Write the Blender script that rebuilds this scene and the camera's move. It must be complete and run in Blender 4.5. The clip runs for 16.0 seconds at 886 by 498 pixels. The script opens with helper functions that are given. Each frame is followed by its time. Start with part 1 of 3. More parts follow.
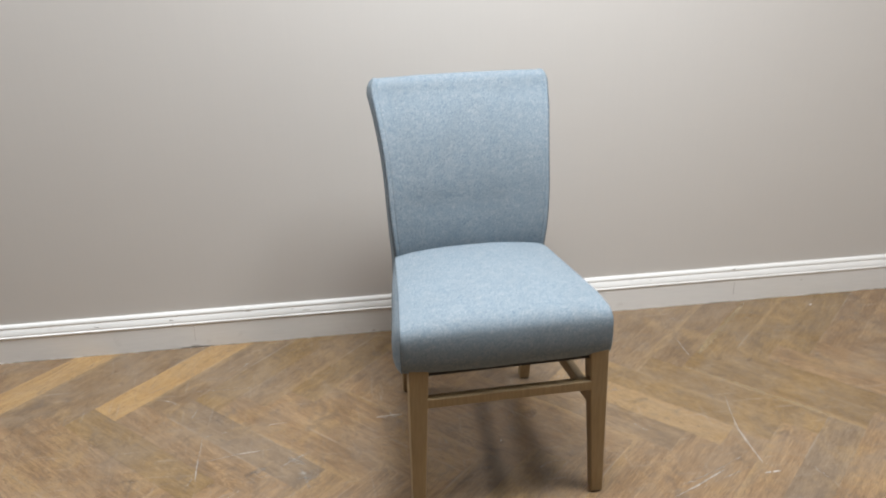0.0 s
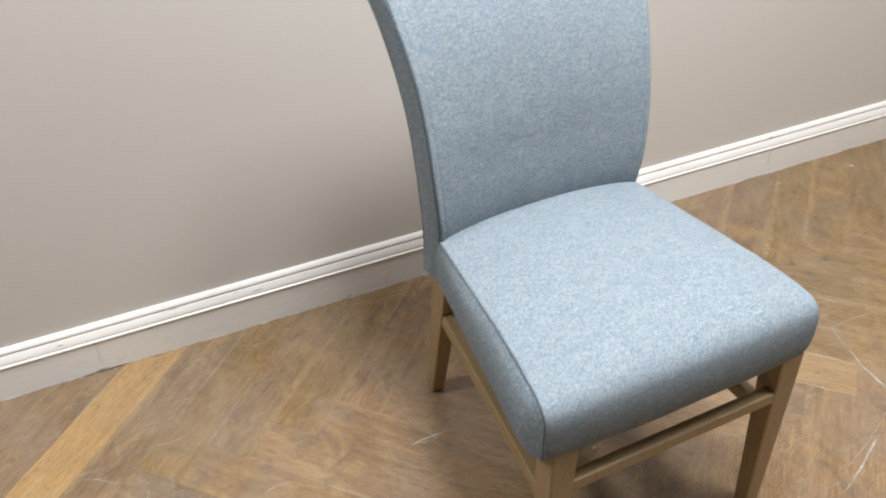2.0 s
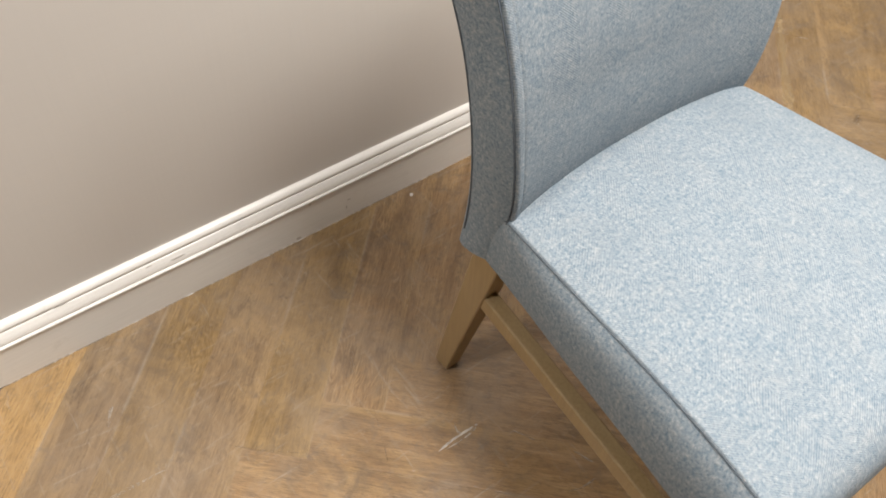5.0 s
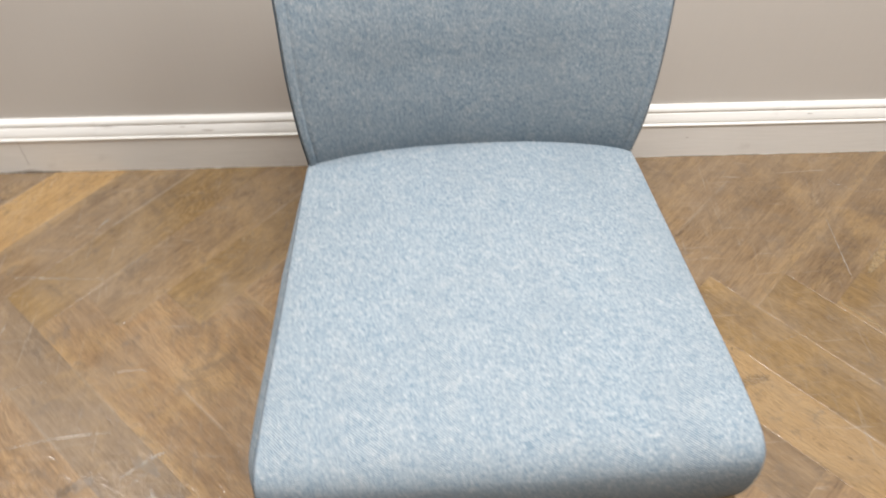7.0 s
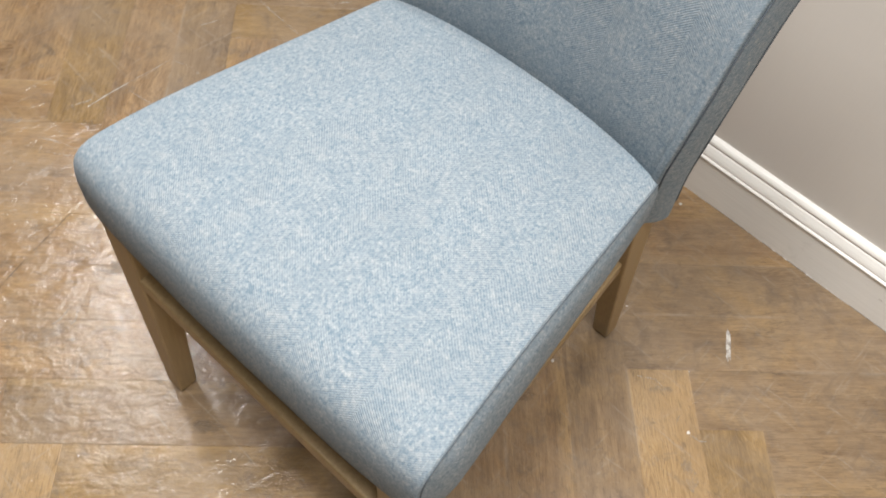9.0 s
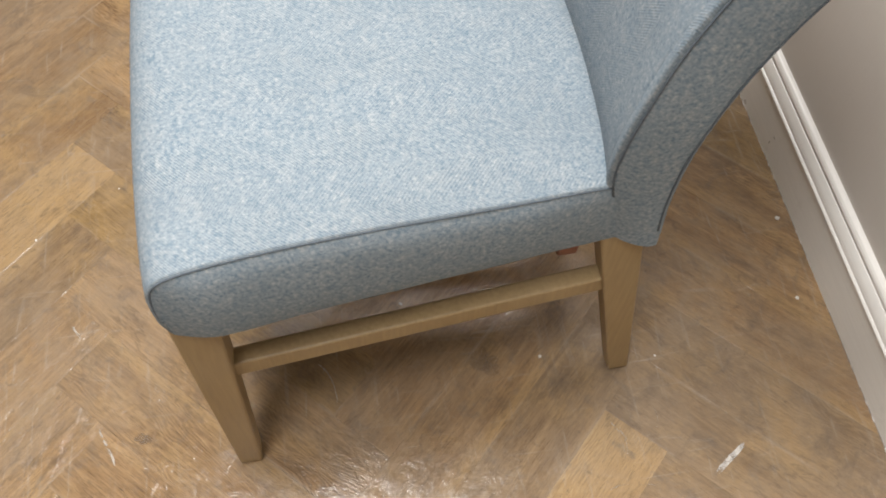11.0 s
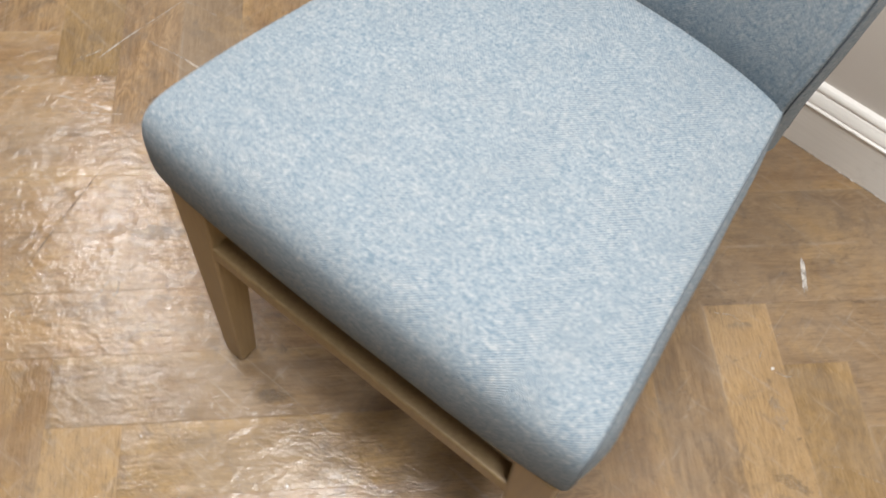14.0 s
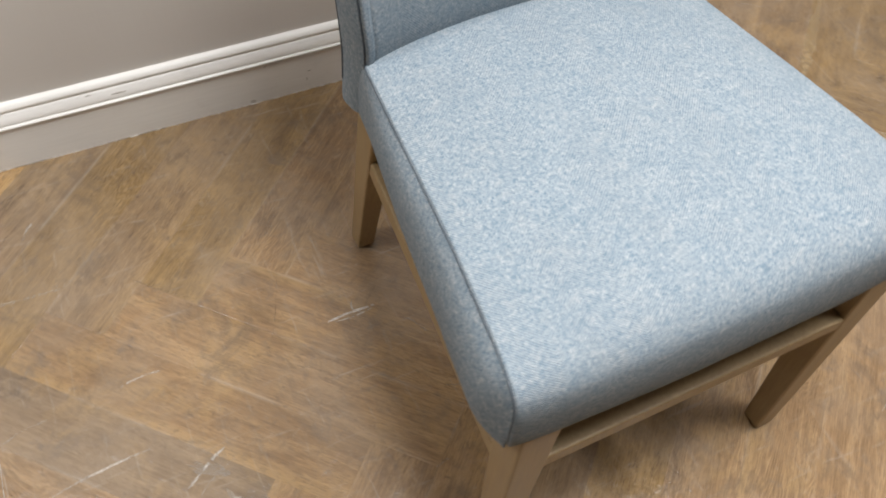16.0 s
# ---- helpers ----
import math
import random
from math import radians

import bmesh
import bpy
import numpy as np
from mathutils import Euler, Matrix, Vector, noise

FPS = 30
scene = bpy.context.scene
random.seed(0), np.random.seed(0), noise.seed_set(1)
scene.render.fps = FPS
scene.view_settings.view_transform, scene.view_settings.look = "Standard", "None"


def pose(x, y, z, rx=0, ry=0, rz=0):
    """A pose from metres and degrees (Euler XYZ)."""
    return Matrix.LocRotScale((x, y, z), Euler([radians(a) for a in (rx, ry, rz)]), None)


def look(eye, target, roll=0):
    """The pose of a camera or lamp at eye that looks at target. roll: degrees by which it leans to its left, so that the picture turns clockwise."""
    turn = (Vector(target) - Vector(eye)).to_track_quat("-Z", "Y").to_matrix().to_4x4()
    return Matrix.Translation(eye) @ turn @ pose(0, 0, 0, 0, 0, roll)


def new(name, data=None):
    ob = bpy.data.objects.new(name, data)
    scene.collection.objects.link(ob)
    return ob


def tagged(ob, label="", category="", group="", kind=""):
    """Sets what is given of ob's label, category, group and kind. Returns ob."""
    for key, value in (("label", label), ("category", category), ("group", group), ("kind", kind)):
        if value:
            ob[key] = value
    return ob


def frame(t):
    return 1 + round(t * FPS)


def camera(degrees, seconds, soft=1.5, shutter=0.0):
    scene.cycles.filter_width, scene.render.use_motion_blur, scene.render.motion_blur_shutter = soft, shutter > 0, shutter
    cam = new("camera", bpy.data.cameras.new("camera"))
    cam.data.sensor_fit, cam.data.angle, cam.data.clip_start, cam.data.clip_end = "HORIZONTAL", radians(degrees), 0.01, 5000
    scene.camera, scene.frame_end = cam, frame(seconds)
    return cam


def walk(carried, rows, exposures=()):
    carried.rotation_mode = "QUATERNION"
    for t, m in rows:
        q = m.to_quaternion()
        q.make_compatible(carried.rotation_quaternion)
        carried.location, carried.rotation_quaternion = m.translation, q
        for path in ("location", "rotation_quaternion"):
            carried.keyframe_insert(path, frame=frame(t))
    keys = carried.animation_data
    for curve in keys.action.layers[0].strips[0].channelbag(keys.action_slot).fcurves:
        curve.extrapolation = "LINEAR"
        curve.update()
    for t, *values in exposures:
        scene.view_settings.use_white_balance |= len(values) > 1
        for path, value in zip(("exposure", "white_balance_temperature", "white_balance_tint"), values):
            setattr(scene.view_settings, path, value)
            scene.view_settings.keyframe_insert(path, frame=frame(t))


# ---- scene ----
cam = camera(54.5, 16.0, soft=1.8, shutter=0.3)
PATH = [
    (0, (0.509, -2.371, 1.4), (0.757, -0.579, 0.548), -0.9),
    (0.5, (0.435, -2.176, 1.354), (0.685, -0.479, 0.327), -2.7),
    (0.9, (0.412, -1.928, 1.321), (0.631, -0.319, 0.154), -5.5),
    (1, (0.408, -1.888, 1.325), (0.624, -0.277, 0.159), -5.6),
    (1.5, (0.343, -1.685, 1.329), (0.607, -0.095, 0.145), -5.1),
    (2, (0.233, -1.451, 1.34), (0.84, -0.02, 0.082), -1.2),
    (2.5, (0.202, -1.277, 1.3), (1.063, 0.018, 0.042), 1.6),
    (2.8, (0.189, -1.152, 1.29), (1.132, -0.018, -0.061), -0.0),
    (3, (0.148, -1.089, 1.299), (1.062, -0.009, -0.115), -2.5),
    (3.2, (0.081, -1.024, 1.295), (1.051, -0.024, -0.141), -2.5),
    (5.3, (0.28, -0.855, 1.168), (0.997, 0.123, -0.422), 5.9),
    (5.5, (0.321, -0.943, 1.199), (0.992, 0.059, -0.396), 6.6),
    (6, (0.477, -1.037, 1.237), (1.037, 0.04, -0.353), 5.5),
    (6.5, (0.67, -1.079, 1.239), (0.913, 0.156, -0.316), 1.0),
    (7, (0.774, -1.141, 1.209), (0.845, 0.078, -0.375), 1.0),
    (7.5, (0.913, -1.263, 1.206), (0.909, -0.111, -0.429), 7.0),
    (7.7, (0.959, -1.268, 1.235), (0.944, -0.142, -0.419), 7.4),
    (8, (1.045, -1.235, 1.221), (0.988, -0.085, -0.414), 7.8),
    (8.2, (1.095, -1.165, 1.227), (0.887, -0.028, -0.405), 8.4),
    (8.5, (1.161, -1.073, 1.19), (0.683, 0.008, -0.424), 8.6),
    (9, (1.217, -1.01, 1.146), (0.542, -0.127, -0.517), 8.1),
    (9.2, (1.244, -0.993, 1.152), (0.535, -0.161, -0.522), 7.5),
    (11.3, (1.434, -0.61, 1.089), (0.46, -0.434, -0.649), 3.6),
    (11.5, (1.434, -0.585, 1.089), (0.46, -0.407, -0.648), 3.7),
    (11.8, (1.424, -0.564, 1.093), (0.459, -0.378, -0.649), 4.2),
    (12, (1.429, -0.555, 1.089), (0.436, -0.36, -0.635), 3.9),
    (12.5, (1.42, -0.627, 1.093), (0.423, -0.375, -0.622), 4.9),
    (13, (1.371, -0.836, 1.117), (0.481, -0.352, -0.607), 8.3),
    (13.3, (1.319, -0.927, 1.123), (0.567, -0.293, -0.619), 9.5),
    (13.5, (1.272, -0.971, 1.12), (0.564, -0.276, -0.616), 9.9),
    (14, (1.083, -1.052, 1.081), (0.555, -0.22, -0.659), 9.0),
    (14.5, (0.891, -1.148, 1.087), (0.631, -0.149, -0.626), 12.7),
    (14.8, (0.779, -1.202, 1.095), (0.728, -0.142, -0.601), 13.2),
    (15, (0.733, -1.231, 1.116), (0.757, -0.156, -0.57), 11.3),
    (15.5, (0.576, -1.153, 1.094), (0.876, -0.07, -0.56), 7.5),
    (15.6, (0.563, -1.129, 1.094), (0.884, -0.055, -0.562), 5.8),
    (16, (0.433, -1.058, 1.094), (0.973, -0.062, -0.554), 5.5),
]
EXPOSURES = [(0.0, 0.76, 5950, 7), (0.6, 0.82, 6000, 7), (2.0, 0.92, 6150, 8.5), (3.0, 0.92, 6300, 9), (5.5, 0.96, 6720, 10), (7.5, 0.86, 6350, 9), (9.0, 0.83, 6440, 8.5), (11.5, 0.79, 6480, 9), (12.5, 0.79, 6480, 9), (14.5, 0.79, 6400, 9), (16.0, 0.80, 6300, 9)]
walk(cam, [(t, look(eye, target, roll)) for t, eye, target, roll in PATH], EXPOSURES)

# ---- world and light ----
world = bpy.data.worlds.new("room_air")
scene.world = world
world.use_nodes = True
world.node_tree.nodes["Background"].inputs[0].default_value = (0.9, 0.92, 1.0, 1)
world.node_tree.nodes["Background"].inputs[1].default_value = 0.006


def ceiling_lamp(name, place, watts, size, colour, target=None, spread=180):
    data = bpy.data.lights.new(name, "AREA")
    data.shape, data.size, data.energy, data.color = "DISK", size, watts, colour
    data.spread = radians(spread)
    ob = new(name, data)
    ob.matrix_world = look(place, target or (place[0], place[1] + 0.001, 0))
    return ob


COOL = (1.0, 0.985, 0.97)
ceiling_lamp("downlight", (0.80, -0.87, 2.47), 20.5, 0.54, COOL, spread=148)
ceiling_lamp("downlight", (1.55, -1.08, 2.47), 15.0, 0.60, COOL, spread=148)
ceiling_lamp("downlight", (-1.00, -0.40, 2.47), 14.5, 0.30, COOL, spread=148)

# ---- materials ----


def material(name, rough=0.5, colour=(0.5, 0.5, 0.5)):
    m = bpy.data.materials.new(name)
    m.use_nodes = True
    b = m.node_tree.nodes["Principled BSDF"]
    b.inputs["Base Color"].default_value = (*colour, 1)
    b.inputs["Roughness"].default_value = rough
    return m, m.node_tree, b


def node(t, kind, **inputs):
    n = t.nodes.new(kind)
    for key, value in inputs.items():
        n.inputs[key.replace("_", " ")].default_value = value
    return n


def maths(t, op, a, b=0.0, c=0.0):
    n = t.nodes.new("ShaderNodeMath")
    n.operation = op
    for i, v in enumerate((a, b, c)):
        if isinstance(v, (int, float)):
            n.inputs[i].default_value = v
        else:
            t.links.new(v, n.inputs[i])
    return n.outputs[0]


def noise_of(t, vector, scale, detail=4.0, rough=0.55, w=None, distortion=0.0):
    n = node(t, "ShaderNodeTexNoise", Scale=scale, Detail=detail, Roughness=rough, Distortion=distortion)
    if w is not None:
        n.noise_dimensions = "4D"
        t.links.new(w, n.inputs["W"])
    t.links.new(vector, n.inputs["Vector"])
    return n.outputs[0]


def mapped(t, vector, scale=(1, 1, 1), turn=(0, 0, 0), shift=(0, 0, 0)):
    n = node(t, "ShaderNodeMapping", Scale=scale, Rotation=turn, Location=shift)
    t.links.new(vector, n.inputs["Vector"])
    return n.outputs[0]


def ramp(t, value, *stops):
    n = t.nodes.new("ShaderNodeValToRGB")
    e = n.color_ramp.elements
    while len(e) < len(stops):
        e.new(0.5)
    for el, (p, c) in zip(e, stops):
        el.position = p
        el.color = (c, c, c, 1) if isinstance(c, (int, float)) else (*c, 1)
    t.links.new(value, n.inputs[0])
    return n.outputs[0]


def blend(t, factor, a, b, mode="MIX"):
    n = t.nodes.new("ShaderNodeMix")
    n.data_type, n.blend_type = "RGBA", mode
    for socket, v in ((n.inputs[0], factor), (n.inputs[6], a), (n.inputs[7], b)):
        if isinstance(v, tuple):
            socket.default_value = (*v, 1)
        elif isinstance(v, (int, float)):
            socket.default_value = v
        else:
            t.links.new(v, socket)
    return n.outputs[2]


def relief(t, b, height, strength, distance):
    n = node(t, "ShaderNodeBump", Strength=strength, Distance=distance)
    t.links.new(height, n.inputs["Height"])
    t.links.new(n.outputs[0], b.inputs["Normal"])


def make_fabric(name, ribs):
    m, t, b = material(name, 0.95)
    co = t.nodes.new("ShaderNodeTexCoord").outputs["Object"]
    sep = t.nodes.new("ShaderNodeSeparateXYZ")
    t.links.new(co, sep.inputs[0])
    x, y, z = sep.outputs
    # broad herringbone twill: diagonal ribs that turn about every 38 mm, clear in places
    wob = noise_of(t, co, 70.0, 3.0)
    fold = maths(t, "PINGPONG", maths(t, "ADD", x, maths(t, "MULTIPLY", noise_of(t, co, 6.0, 2.0), 0.014)), 0.038)
    run = maths(t, "ADD", maths(t, "ADD", y, z), maths(t, "MULTIPLY", wob, 0.0016))
    rib = maths(t, "SINE", maths(t, "MULTIPLY", maths(t, "ADD", run, fold), 1900.0))
    rib = maths(t, "MULTIPLY_ADD", rib, 0.5, 0.5)
    clear = ramp(t, noise_of(t, mapped(t, co, (26, 11, 11)), 1.0, 4.0, 0.62), (0.34, 0.15 * ribs), (0.62, ribs))
    fleck = noise_of(t, mapped(t, co, (1.0, 0.6, 0.6)), 470.0, 2.0, 0.7)
    melange = noise_of(t, co, 240.0, 4.0, 0.68)
    cloud = noise_of(t, co, 14.0, 3.0)
    base = ramp(t, melange, (0.33, (0.124, 0.174, 0.218)), (0.45, (0.188, 0.234, 0.272)), (0.55, (0.226, 0.266, 0.297)), (0.69, (0.300, 0.320, 0.334)))
    base = blend(t, ramp(t, fleck, (0.34, 0.52), (0.47, 0.0)), base, (0.088, 0.134, 0.178))
    base = blend(t, ramp(t, fleck, (0.54, 0.0), (0.68, 0.46)), base, (0.468, 0.468, 0.450))
    base = blend(t, maths(t, "MULTIPLY", maths(t, "MULTIPLY", rib, clear), 0.27), base, (0.396, 0.406, 0.411))
    base = blend(t, maths(t, "MULTIPLY", maths(t, "MULTIPLY", maths(t, "SUBTRACT", 1.0, rib), clear), 0.27), base, (0.105, 0.142, 0.175))
    base = blend(t, ramp(t, cloud, (0.4, 0.0), (0.65, 0.18)), base, (0.165, 0.202, 0.232))
    drift = noise_of(t, mapped(t, co, (0.6, 1, 1)), 85.0, 3.0, 0.6)
    base = blend(t, ramp(t, drift, (0.36, 0.16), (0.52, 0.0)), base, (0.125, 0.172, 0.216))
    base = blend(t, ramp(t, drift, (0.52, 0.0), (0.70, 0.14)), base, (0.361, 0.357, 0.34))
    t.links.new(base, b.inputs["Base Color"])
    b.inputs["Sheen Weight"].default_value = 0.04
    b.inputs["Sheen Roughness"].default_value = 0.5
    b.inputs["Specular IOR Level"].default_value = 0.12
    relief(t, b, maths(t, "ADD", maths(t, "MULTIPLY", maths(t, "MULTIPLY", rib, clear), 0.6), maths(t, "ADD", maths(t, "MULTIPLY", fleck, 0.9), maths(t, "MULTIPLY", melange, 0.6))), 0.55, 0.0009)
    return m


def make_leg_wood():
    m, t, b = material("limed_oak", 0.42)
    co = t.nodes.new("ShaderNodeTexCoord").outputs["Object"]
    rnd = t.nodes.new("ShaderNodeObjectInfo").outputs["Random"]
    w = maths(t, "MULTIPLY", rnd, 40.0)
    grain = noise_of(t, mapped(t, co, (60, 60, 4)), 4.0, 5.0, 0.6, w)
    tone = noise_of(t, co, 9.0, 3.0, 0.5, w)
    c = ramp(t, grain, (0.3, (0.240, 0.158, 0.070)), (0.7, (0.350, 0.246, 0.120)))
    c = blend(t, ramp(t, tone, (0.35, 0.0), (0.75, 0.35)), c, (0.344, 0.258, 0.155))
    t.links.new(c, b.inputs["Base Color"])
    t.links.new(ramp(t, grain, (0.2, 0.38), (0.8, 0.52)), b.inputs["Roughness"])
    relief(t, b, grain, 0.12, 0.0006)
    return m


def make_oak(name, dark, mid, pale, island=False, grime=1.0, vary=0.55):
    m, t, b = material(name, 0.35)
    co = t.nodes.new("ShaderNodeTexCoord").outputs["Object"]
    geo = t.nodes.new("ShaderNodeNewGeometry")
    place = geo.outputs["Position"]
    rnd = geo.outputs["Random Per Island"] if island else t.nodes.new("ShaderNodeObjectInfo").outputs["Random"]
    w = maths(t, "MULTIPLY", rnd, 60.0)
    sep = t.nodes.new("ShaderNodeSeparateXYZ")
    t.links.new(co, sep.inputs[0])
    bend = noise_of(t, mapped(t, co, (2.6, 8, 8)), 1.6, 3.0, 0.55, w)
    # growth rings bent along the board, clear on some boards and only in places
    ring = maths(t, "SINE", maths(t, "MULTIPLY", maths(t, "ADD", sep.outputs[1], maths(t, "MULTIPLY", bend, 0.2)), 980.0))
    some = ramp(t, maths(t, "FRACT", maths(t, "MULTIPLY", rnd, 13.7)), (0.5, 0.15), (0.8, 1.0))
    where = ramp(t, noise_of(t, mapped(t, co, (6, 12, 12)), 1.2, 2.0, 0.5, w), (0.42, 0.0), (0.62, 1.0))
    fibre = noise_of(t, mapped(t, co, (5, 90, 90)), 3.0, 7.0, 0.72, w, 0.4)
    streak = noise_of(t, mapped(t, co, (2.4, 16, 16)), 2.0, 6.0, 0.66, w, 0.8)
    grain = noise_of(t, mapped(t, co, (12, 190, 190)), 3.0, 5.0, 0.72, w, 0.5)
    pore = noise_of(t, mapped(t, co, (24, 420, 420)), 2.0, 3.0, 0.7, w)
    ringed = maths(t, "MULTIPLY", maths(t, "MULTIPLY", ring, some), maths(t, "MULTIPLY", where, 0.065))
    figure = maths(t, "ADD", ringed, maths(t, "MULTIPLY_ADD", fibre, 0.45, maths(t, "MULTIPLY", streak, 0.55)))
    c = ramp(t, figure, (0.36, dark), (0.5, mid), (0.63, pale))
    c = blend(t, ramp(t, grain, (0.52, 0.0), (0.68, 0.25)), c, pale)
    c = blend(t, ramp(t, grain, (0.34, 0.3), (0.48, 0.0)), c, dark)
    # each board has its own tone
    tone = maths(t, "FRACT", maths(t, "MULTIPLY", rnd, 7.31))
    c = blend(t, ramp(t, tone, (0.0, 0.8 * vary), (0.45, 0.0)), c, dark)
    c = blend(t, ramp(t, tone, (0.62, 0.0), (1.0, 0.3 * vary)), c, pale)
    # golden wood where the stain is worn off, mostly along one edge
    edge = maths(t, "ADD", sep.outputs[1], maths(t, "MULTIPLY_ADD", streak, 0.045, -0.0225))
    rub = maths(t, "MULTIPLY", ramp(t, maths(t, "MULTIPLY", edge, 10.0), (0.24, 0.0), (0.40, 1.0)), ramp(t, maths(t, "FRACT", maths(t, "MULTIPLY", rnd, 31.3)), (0.5, 0.0), (0.6, 0.55)))
    gold = noise_of(t, place, 5.5, 9.0, 0.74, distortion=0.5)
    rub = maths(t, "MAXIMUM", rub, ramp(t, gold, (0.50, 0.0), (0.64, 0.55)))
    c = blend(t, rub, c, (0.362, 0.238, 0.114))
    c = blend(t, ramp(t, pore, (0.34, 0.6), (0.48, 0.0)), c, (0.0731, 0.0473, 0.0275))
    # grey-brown grime: broad film, smears along the boards, small dark blots
    film = noise_of(t, mapped(t, place, (1, 1, 1), (0, 0, 0), (3.7, 1.9, 0)), 4.5, 8.0, 0.72, distortion=0.6)
    c = blend(t, ramp(t, film, (0.42, 0.0), (0.64, 0.62 * grime)), c, (0.246, 0.184, 0.128))
    smear = noise_of(t, mapped(t, co, (5, 18, 18)), 2.0, 8.0, 0.75, w, 0.8)
    c = blend(t, ramp(t, smear, (0.52, 0.0), (0.68, 0.42 * grime)), c, (0.107, 0.0808, 0.0585))
    blot = noise_of(t, place, 9.0, 9.0, 0.8, distortion=0.8)
    c = blend(t, ramp(t, blot, (0.54, 0.0), (0.68, 0.55 * grime)), c, (0.0946, 0.0748, 0.0585))
    patch = noise_of(t, mapped(t, place, (1, 1, 1), (0, 0, 0), (8.1, 4.4, 0)), 21.0, 7.0, 0.76, distortion=0.7)
    c = blend(t, ramp(t, patch, (0.56, 0.0), (0.70, 0.55)), c, (0.135, 0.112, 0.092))
    speck = noise_of(t, place, 55.0, 5.0, 0.7, distortion=1.0)
    c = blend(t, ramp(t, speck, (0.62, 0.0), (0.72, 0.55)), c, (0.0731, 0.0568, 0.043))
    # fine pale rubbing in several directions
    wipe = noise_of(t, mapped(t, place, (6, 75, 1), (0, 0, radians(28))), 1.3, 6.0, 0.75, distortion=0.8)
    wipe2 = noise_of(t, mapped(t, place, (80, 7, 1), (0, 0, radians(20))), 1.1, 6.0, 0.75, distortion=0.8)
    wipe3 = noise_of(t, mapped(t, place, (22, 22, 1)), 2.4, 8.0, 0.82, distortion=1.5)
    scuff = maths(t, "MAXIMUM", ramp(t, wipe, (0.58, 0.0), (0.72, 0.5)), ramp(t, wipe2, (0.59, 0.0), (0.73, 0.45)))
    scuff = maths(t, "MAXIMUM", scuff, ramp(t, wipe3, (0.58, 0.0), (0.72, 0.45)))
    c = blend(t, scuff, c, (0.344, 0.297, 0.245))
    # fine dark checks in the wood, and pale dust along some of the joints
    vein = maths(t, "ABSOLUTE", maths(t, "SUBTRACT", noise_of(t, mapped(t, co, (0.6, 2.6, 2.6)), 6.0, 6.0, 0.62, w, 0.4), 0.5))
    veined = maths(t, "MULTIPLY", ramp(t, vein, (0.0, 0.4), (0.014, 0.0)), ramp(t, noise_of(t, place, 7.0, 3.0, 0.6), (0.5, 0.0), (0.6, 1.0)))
    c = blend(t, veined, c, (0.062, 0.046, 0.034))
    rim = ramp(t, maths(t, "ABSOLUTE", sep.outputs[1]), (0.0455, 0.0), (0.0468, 1.0))
    dusty = ramp(t, noise_of(t, place, 5.0, 6.0, 0.7), (0.50, 0.0), (0.62, 0.26))
    c = blend(t, maths(t, "MULTIPLY", rim, dusty), c, (0.40, 0.35, 0.29))
    t.links.new(c, b.inputs["Base Color"])
    gloss = maths(t, "ADD", ramp(t, film, (0.3, 0.14), (0.7, 0.25)), maths(t, "MULTIPLY", scuff, 0.09))
    t.links.new(gloss, b.inputs["Roughness"])
    b.inputs["Specular IOR Level"].default_value = 0.42
    lump = noise_of(t, mapped(t, co, (0.6, 1, 1)), 48.0, 4.0, 0.62, w, 0.6)
    wave = noise_of(t, place, 14.0, 2.0, 0.5)
    h = maths(t, "ADD", maths(t, "MULTIPLY_ADD", grain, 0.14, maths(t, "MULTIPLY_ADD", ringed, 0.6, maths(t, "MULTIPLY", fibre, 0.24))), maths(t, "ADD", maths(t, "MULTIPLY", lump, 1.6), maths(t, "MULTIPLY", wave, 0.6)))
    relief(t, b, h, 0.6, 0.0022)
    return m


def make_wall():
    m, t, b = material("greige_wall", 0.7)
    co = t.nodes.new("ShaderNodeTexCoord").outputs["Object"]
    weft = noise_of(t, mapped(t, co, (3, 3, 240)), 2.0, 3.0, 0.6)
    warp = noise_of(t, mapped(t, co, (240, 240, 3)), 2.0, 3.0, 0.6)
    big = noise_of(t, co, 1.7, 4.0, 0.6)
    weave = maths(t, "MULTIPLY_ADD", maths(t, "ADD", weft, warp), 0.5, 0.0)
    c = ramp(t, weave, (0.3, (0.594, 0.556, 0.512)), (0.7, (0.612, 0.573, 0.528)))
    c = blend(t, ramp(t, big, (0.4, 0.0), (0.7, 0.2)), c, (0.565, 0.522, 0.480))
    t.links.new(c, b.inputs["Base Color"])
    b.inputs["Specular IOR Level"].default_value = 0.3
    relief(t, b, weave, 0.07, 0.0005)
    return m


def make_trim():
    m, t, b = material("white_gloss_paint", 0.32)
    co = t.nodes.new("ShaderNodeTexCoord").outputs["Object"]
    brush = noise_of(t, mapped(t, co, (4, 60, 60)), 3.0, 4.0, 0.6)
    dirt = noise_of(t, co, 16.0, 6.0, 0.7)
    c = ramp(t, brush, (0.3, (0.79, 0.765, 0.725)), (0.7, (0.84, 0.815, 0.775)))
    c = blend(t, ramp(t, dirt, (0.6, 0.0), (0.8, 0.35)), c, (0.432, 0.396, 0.36))
    mark = noise_of(t, mapped(t, co, (1, 1, 1)), 60.0, 2.0, 0.5)
    c = blend(t, ramp(t, mark, (0.74, 0.0), (0.79, 0.5)), c, (0.405, 0.369, 0.333))
    t.links.new(c, b.inputs["Base Color"])
    relief(t, b, maths(t, "ADD", brush, dirt), 0.12, 0.0008)
    return m


